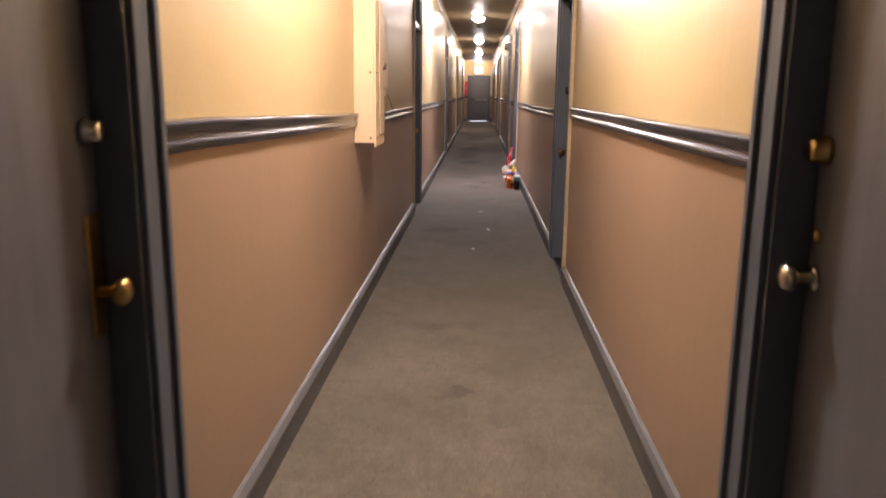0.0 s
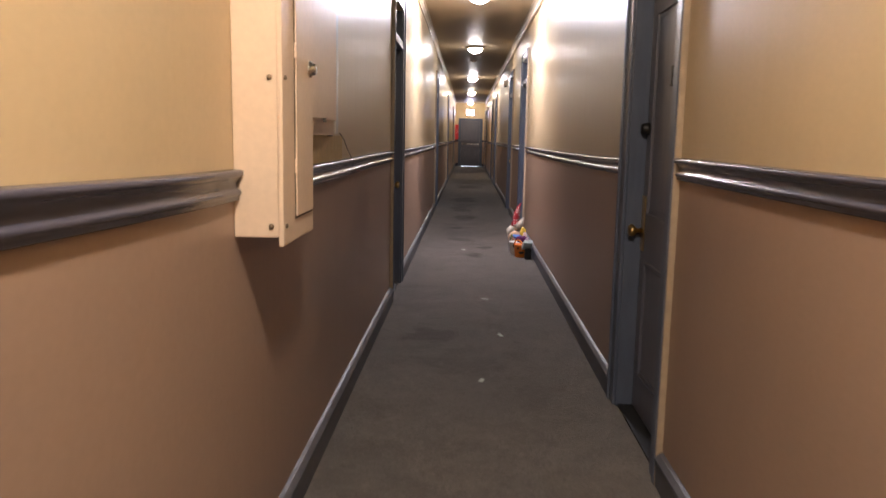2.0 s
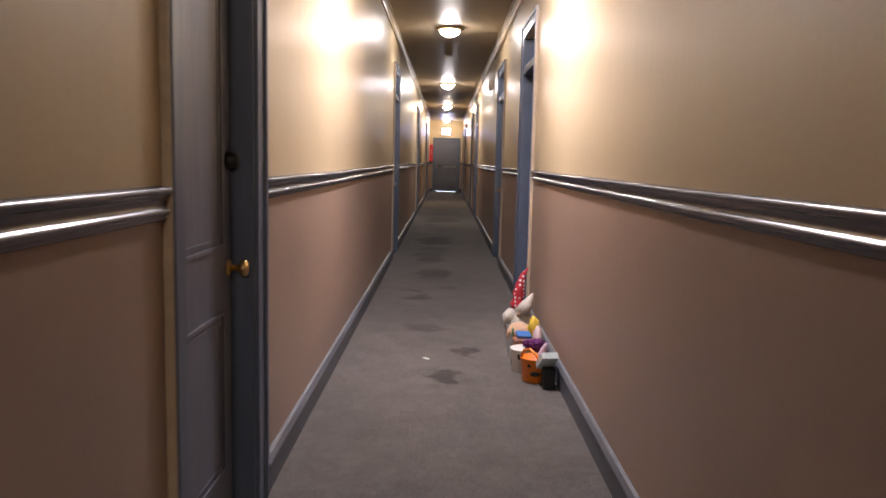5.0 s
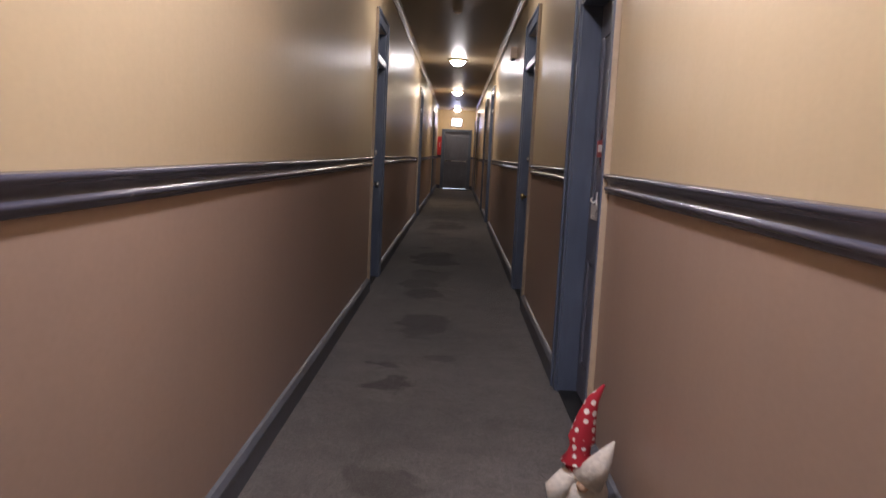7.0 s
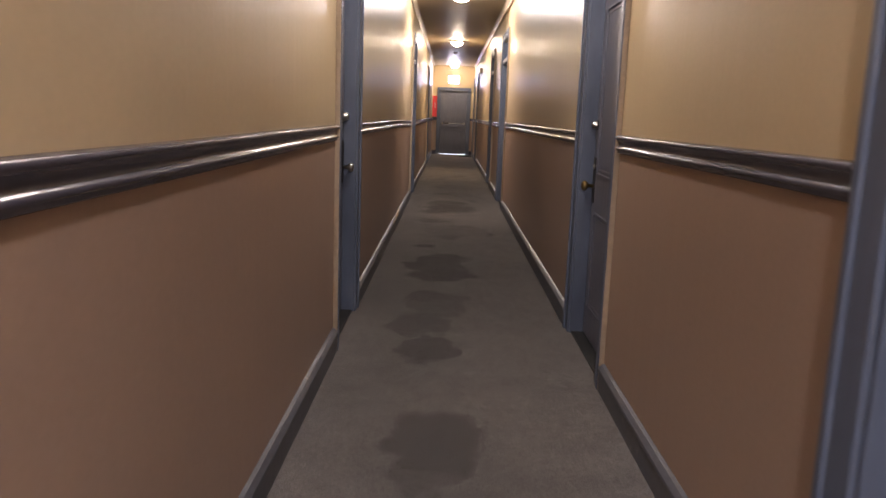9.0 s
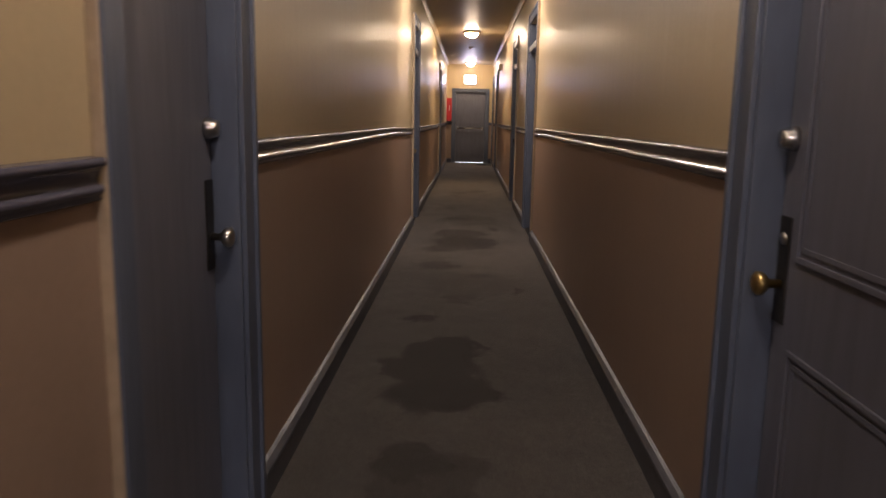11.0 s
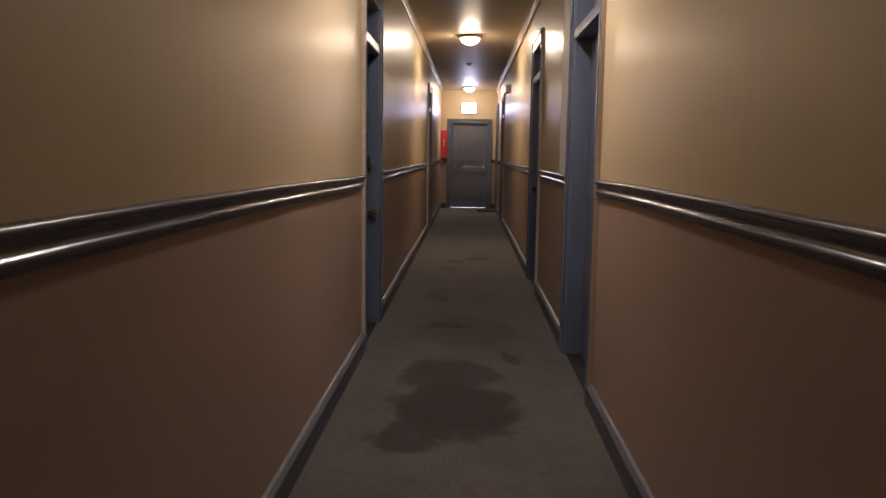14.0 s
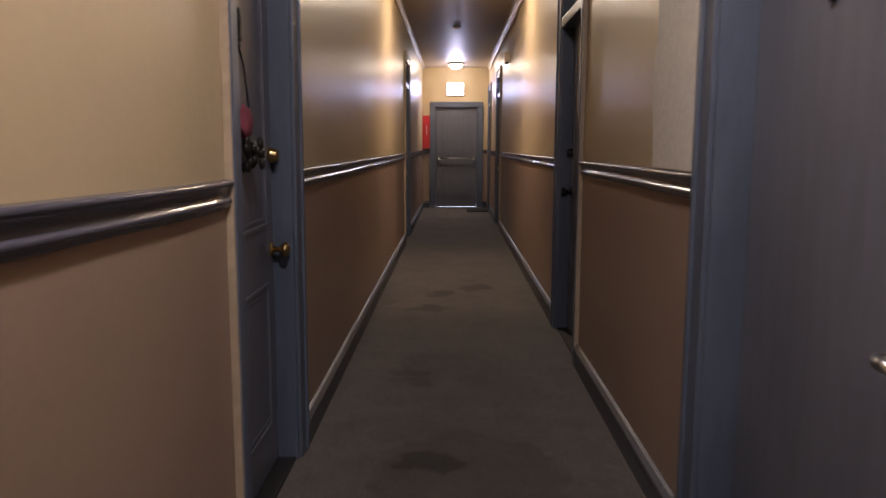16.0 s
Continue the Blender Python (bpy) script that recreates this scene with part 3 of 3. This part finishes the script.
for i in range(22):
    z = 1.36 + i * 0.027
    rows.append((bm.verts.new((0.004, 0.179, z)), bm.verts.new((0.026 + 0.012 * noise.noise(Vector((z * 9, 1, 0))), 0.2, z)), bm.verts.new((0.008, 0.24 + 0.03 * noise.noise(Vector((z * 14, 7, 0))), z)), bm.verts.new((0.001, 0.41 + 0.03 * noise.noise(Vector((z * 11, 4, 0))), z))))
for p, q in zip(rows, rows[1:]):
    for i in range(3):
        bm.faces.new((p[i], p[i + 1], q[i + 1], q[i]))
part("torn_edge", bm, TORN, pb, "torn pale plaster edge")
bm = boxed(0.0005, 0.003, -0.33, 0.5, 1.225, 1.354)
structure("bare_wall_patch", bm, RAWWALL, "strip of old yellow wall under the fuse box", "patch").matrix_basis = pose(XL, 5.57, 0) @ Matrix.Diagonal((1, 1.092, 1, 1))
single("loose_cable", tube([(XL + 0.006, 6.03, 1.365), (XL + 0.012, 6.12, 1.335), (XL + 0.014, 6.2, 1.29), (XL + 0.024, 6.25, 1.252), (XL + 0.034, 6.27, 1.232), (XL + 0.03, 6.3, 1.185), (XL + 0.025, 6.33, 1.155), (XL + 0.012, 6.4, 1.15)], 0.0026, 6), DARK, "thin loose dark wire on the wall", "wire")
bm = bmesh.new()
rows = []
for i in range(30):
    z = 1.236 + i * 0.045
    wv = 0.02 * noise.noise(Vector((z * 3, 2, 0))) + 0.01 * noise.noise(Vector((z * 12, 2, 0)))
    rows.append((bm.verts.new((XR - 0.003, 24.606, z)), bm.verts.new((XR - 0.003, 25.163 + wv * 2, z)), bm.verts.new((XR + 0.001, 25.185 + wv * 2, z))))
for p, q in zip(rows, rows[1:]):
    for i in range(2):
        bm.faces.new((p[i], p[i + 1], q[i + 1], q[i]))
structure("plaster_patch", bm, PLASTER, "unpainted white plaster patch beside the door casing", "patch")

# ---- things on the doors ----
px = XR + 0.1
sign = thing("round_door_plaque", "round red plaque with a crossbar hung on the door", "door plaque", pose(px, 13.39, 1.365, 0, 0, 180))
part("disc", lathe([(0.15, 0.002), (0.15, 0.01), (0.138, 0.013)], 36, "x"), material("plaque_dark_edge", (0.07, 0.008, 0.014), 0.35), sign, "dark backing disc")
ringm = material("plaque_red", (0.17, 0.008, 0.02), 0.2, spots=((0.5, 0.36, 0.36), 34, 0.6))
bm = bmesh.new()
n = 40
tor = [[bm.verts.new((0.014 + 0.007 * math.sin(v), (0.118 + 0.03 * math.cos(v)) * math.cos(u), (0.118 + 0.03 * math.cos(v)) * math.sin(u))) for v in (2 * math.pi * j / 10 for j in range(10))] for u in (2 * math.pi * i / n for i in range(n))]
for i in range(n):
    for j in range(10):
        f = bm.faces.new((tor[i][j], tor[(i + 1) % n][j], tor[(i + 1) % n][(j + 1) % 10], tor[i][(j + 1) % 10]))
        f.smooth = True
bmesh.ops.recalc_face_normals(bm, faces=bm.faces)
part("ring", bm, ringm, sign, "glossy red ring")
part("crossbar", boxed(0.018, 0.03, -0.152, 0.152, -0.042, 0.042, 0.004), RED, sign, "red crossbar")
for i in range(9):
    part("lettering", boxed(0.0305, 0.0315, -0.118 + i * 0.027, -0.1 + i * 0.027, -0.02 + 0.003 * (i % 3), 0.02), WHITE, sign)
plate = thing("name_plate", "white rectangular plate with dark marks on the door", "name plate", pose(px, 13.433, 1.035, 0, 0, 180))
part("board", boxed(0.001, 0.014, -0.245, 0.245, -0.035, 0.045, 0.003), WHITE, plate)
for i, yy in enumerate((-0.17, -0.085, 0.0, 0.085, 0.17)):
    part("mark", boxed(0.0145, 0.0155, yy - (0.01 if i == 2 else 0.004), yy + (0.01 if i == 2 else 0.004), -0.022 + 0.008 * (i % 2), 0.024 - 0.03 * (i in (0, 4))), INK if i != 0 else DARK, plate)
for y, z in ((13.39, 1.535), (13.597, 1.1), (13.27, 1.1)):
    hk = thing("adhesive_hook", "small white plastic adhesive hook on the door", "hook", pose(px, y, z, 0, 0, 180), "adhesive hooks on the door")
    part("pad", boxed(0.001, 0.006, -0.014, 0.014, -0.02, 0.045, 0.004), WHITE, hk)
    part("prong", tube([(0.006, 0, 0.0), (0.02, 0, -0.012), (0.03, 0, -0.002), (0.03, 0, 0.014)], 0.005, 8), WHITE, hk)
gx = XL - 0.075
ga = thing("hanging_garland", "dark wire garland with a pink heart on the door", "garland", pose(gx, 24.83, 0))
part("hook", lathe([(0.016, 0.001), (0.016, 0.008), (0.006, 0.02)], 12, "x", (0, 0, 1.64)), DARK, ga)
part("top_ornament", lump(0.03, (0.014, -0.005, 1.7), (0.35, 0.9, 2.0), 0.5, 12, 3), DARK, ga)
part("cord", tube([(0.015, 0.0, 1.63), (0.02, 0.03, 1.58), (0.022, 0.07, 1.45), (0.02, 0.075, 1.33), (0.02, 0.04, 1.25)], 0.004, 6), DARK, ga)
part("heart", lump(0.045, (0.024, 0.02, 1.385), (0.5, 1.0, 1.35), 0.3, 6, 5), material("pink_felt", (0.2, 0.04, 0.06), 0.85, vary=0.3), ga, "pink felt heart")
bm = bmesh.new()
for i in range(16):
    a = i * 0.9
    lump(0.018, (0.035 + 0.03 * math.sin(a * 2.3), 0.03 + 0.07 * math.cos(a) * random.uniform(0.4, 1), 1.285 + 0.045 * math.sin(a)), (0.6, 1, 1.2), 0.5, 12, i, bm=bm, level=2)
part("dark_leaves", bm, DARK, ga, "cluster of dark leaves")
s10, x10 = DOOR10
bm = bmesh.new()
for i in range(7):
    lump(0.018, (x10 + 0.008, -0.05 + 0.008 * math.sin(i * 2.0), 1.655 + i * 0.03), (0.45, 0.9, 1.1), 0.4, 10, i, bm=bm, level=2)
part("number_ornament", bm, DARK, s10, "dark cast number ornament")

# ---- toys and treats by the wall ----
def hat_material():
    m = bpy.data.materials.new("dotted_hat")
    m.use_nodes = True
    n, k = m.node_tree.nodes, m.node_tree.links
    g = n.new("ShaderNodeNewGeometry")
    v = n.new("ShaderNodeTexVoronoi")
    v.inputs["Scale"].default_value = 32
    v.inputs["Randomness"].default_value = 0.35
    k.new(g.outputs["Position"], v.inputs["Vector"])
    r = n.new("ShaderNodeMapRange")
    r.inputs["From Min"].default_value, r.inputs["From Max"].default_value = 0.36, 0.3
    k.new(v.outputs["Distance"], r.inputs["Value"])
    mx = n.new("ShaderNodeMix")
    mx.data_type = "RGBA"
    mx.inputs[6].default_value, mx.inputs[7].default_value = (0.36, 0.012, 0.025, 1), (0.78, 0.7, 0.66, 1)
    k.new(r.outputs[0], mx.inputs[0])
    k.new(mx.outputs[2], n["Principled BSDF"].inputs["Base Color"])
    n["Principled BSDF"].inputs["Roughness"].default_value = 0.85
    return m


FELT = material("pale_felt", (0.6, 0.54, 0.47), 0.95, vary=0.15, grain=60, bump=0.3)
SKIN = material("beige_plush", (0.52, 0.33, 0.22), 0.95, vary=0.15, grain=70, bump=0.3)
bm = bmesh.new()
tube([(0, 0, 0.2), (-0.01, 0, 0.25), (0.0, 0, 0.33), (0.012, 0.0, 0.41), (0.03, 0, 0.475), (0.065, 0, 0.53)], [0.064, 0.06, 0.048, 0.034, 0.021, 0.004], 20, bm, 0)
lump(0.105, (0, 0, 0.12), (1, 0.95, 1.1), 0.08, 5, 2, 1, bm)
tube([(0.02, -0.05, 0.2), (0.06, -0.06, 0.27), (0.1, -0.06, 0.35)], [0.06, 0.04, 0.004], 12, bm, 1)
tube([(-0.05, -0.05, 0.22), (-0.085, -0.06, 0.17), (-0.09, -0.06, 0.1)], [0.03, 0.042, 0.02], 12, bm, 1)
lump(0.022, (0.0, -0.085, 0.195), (1, 1, 1), 0.05, 4, 1, 2, bm)
single("gnome_doll", bm, [hat_material(), FELT, SKIN], "cloth gnome doll with red white-dotted pointed hat", "doll", pose(0.535, 12.22, 0.008))
CLEAR = bpy.data.materials.new("clear_plastic")
CLEAR.use_nodes = True
CLEAR.node_tree.nodes["Principled BSDF"].inputs["Transmission Weight"].default_value = 0.9
CLEAR.node_tree.nodes["Principled BSDF"].inputs["Roughness"].default_value = 0.12
CLEAR.node_tree.nodes["Principled BSDF"].inputs["Base Color"].default_value = (0.8, 0.82, 0.82, 1)
bn = thing("plastic_bin", "clear plastic bin filled with toys and treats on the carpet", "bin", pose(0.535, 11.705, 0))
for nm, r in (("bottom", (-0.105, 0.105, -0.23, 0.23, 0.0, 0.006)), ("side", (-0.11, -0.105, -0.235, 0.235, 0.0, 0.17)), ("side", (0.105, 0.11, -0.235, 0.235, 0.0, 0.17)),
              ("end_panel", (-0.105, 0.105, 0.23, 0.235, 0.0, 0.17)), ("end_panel", (-0.105, 0.105, -0.235, -0.23, 0.0, 0.17))):
    part(nm, boxed(*r), CLEAR, bn)
single("plush_head", lump(0.085, (0, 0, 0), (1, 1, 0.9), 0.1, 7, 3), SKIN, "round beige plush toy lying in the bin", "toy", pose(0.5, 11.765, 0.145))
YEL = material("yellow_foil", (0.7, 0.48, 0.06), 0.35, vary=0.2, grain=40, bump=0.3)
single("yellow_packet", lump(0.07, (0, 0, 0), (0.6, 0.5, 1.5), 0.35, 9, 7), YEL, "crumpled yellow snack packet standing in the bin", "packet", pose(0.59, 11.725, 0.17, 10, 0, 20))
single("blue_packet", boxed(-0.05, 0.05, -0.035, 0.035, -0.01, 0.01, 0.005), material("blue_card", (0.05, 0.16, 0.42), 0.4), "blue packet lying on the bin contents", "packet", pose(0.51, 11.565, 0.18, 20, 5, 12))
single("green_card", boxed(-0.003, 0.003, -0.05, 0.05, 0, 0.14, 0.001), material("green_card_stock", (0.04, 0.24, 0.08), 0.5), "small green card leaning in the bin", "card", pose(0.437, 11.735, 0.055, 0, 6, 0))
single("orange_box", boxed(-0.09, 0.02, -0.05, 0.05, 0, 0.15, 0.004), material("orange_red_card", (0.42, 0.11, 0.05), 0.5, spots=((0.6, 0.45, 0.3), 40, 0.6)), "orange-red snack box standing in the bin", "box", pose(0.53, 11.535, 0.008))
single("cereal_bag", lump(0.09, (0, 0, 0), (0.35, 0.9, 1.2), 0.25, 8, 9), material("pale_pink_wrap", (0.62, 0.45, 0.45), 0.5), "pale pink wrapped bag in the bin", "bag", pose(0.608, 11.595, 0.125))


def pail(name, mat, label, x, y, face):
    p = thing(name, label, "bucket", pose(x, y, 0))
    bm = lathe([(0.064, 0.001), (0.069, 0.006), (0.083, 0.14), (0.088, 0.143), (0.088, 0.15), (0.081, 0.15), (0.066, 0.02), (0.01, 0.015)], 28)
    b = part("pail", bm, mat, p)
    for sx, z, r, stretch in face:
        part("face_mark", lump(r, (sx, -math.sqrt(max(0, 0.079 ** 2 - sx * sx)) + 0.004, z), (1, 0.35, stretch), 0.0, 1), INK, b, "printed black face mark")
    return p


GHOST = material("white_bucket_plastic", (0.72, 0.68, 0.62), 0.4)
PUMP = material("orange_bucket_plastic", (0.75, 0.2, 0.015), 0.4)
pail("ghost_bucket", GHOST, "white plastic bucket with printed black face", 0.488, 11.33, ((-0.03, 0.11, 0.016, 1.5), (0.03, 0.11, 0.016, 1.5), (0.0, 0.065, 0.02, 1.3)))
pp = pail("pumpkin_bucket", PUMP, "orange plastic pumpkin bucket with printed black face", 0.53, 11.12, ((-0.032, 0.11, 0.017, 0.8), (0.035, 0.11, 0.017, 0.8), (0.0, 0.06, 0.032, 0.5)))
part("handle", tube([(-0.08, 0.0, 0.145), (-0.065, -0.01, 0.19), (-0.03, -0.03, 0.2), (0.0, -0.055, 0.18), (0.02, -0.078, 0.145)], 0.009, 8), PUMP, pp, "orange bucket handle")
single("purple_plush", lump(0.058, (0, 0, 0), (1.15, 0.8, 0.6), 0.7, 18, 4, level=4), material("purple_yarn", (0.13, 0.02, 0.12), 0.95, vary=0.4, grain=60, bump=0.6), "shaggy purple plush toy on top of the buckets", "toy", pose(0.55, 11.26, 0.185))
single("lilac_plush", lump(0.027, (0, 0, 0), (0.7, 0.7, 2.4), 0.3, 8, 6), material("lilac_felt", (0.55, 0.4, 0.5), 0.9), "pale lilac plush ear sticking out of the bucket", "toy", pose(0.585, 11.17, 0.165, 0, 25, 0))
single("dark_box", boxed(-0.035, 0.035, -0.05, 0.05, 0, 0.12, 0.004), BLACK, "small black box on the carpet by the baseboard", "box", pose(0.6, 10.98, 0))
single("pale_box", boxed(-0.05, 0.05, -0.02, 0.02, -0.07, 0.07, 0.003), material("pale_blue_card", (0.5, 0.56, 0.56), 0.5, spots=((0.3, 0.36, 0.4), 30, 0.6)), "pale blue-grey carton lying on the black box", "box", pose(0.59, 10.99, 0.16, 50, 0, 10))
SCRAP = material("scrap_paper", (0.55, 0.62, 0.55), 0.7)
for x, y, a in ((0.144, 7.558, 20), (0.06, 8.737, 70), (-0.135, 11.566, 40), (-0.005, 6.553, -15)):
    single("paper_scrap", boxed(-0.012, 0.012, -0.03, 0.03, 0.001, 0.004), SCRAP, "tiny pale scrap of paper on the carpet", "litter", pose(x, y, 0.001, 0, 0, a), "paper scraps")
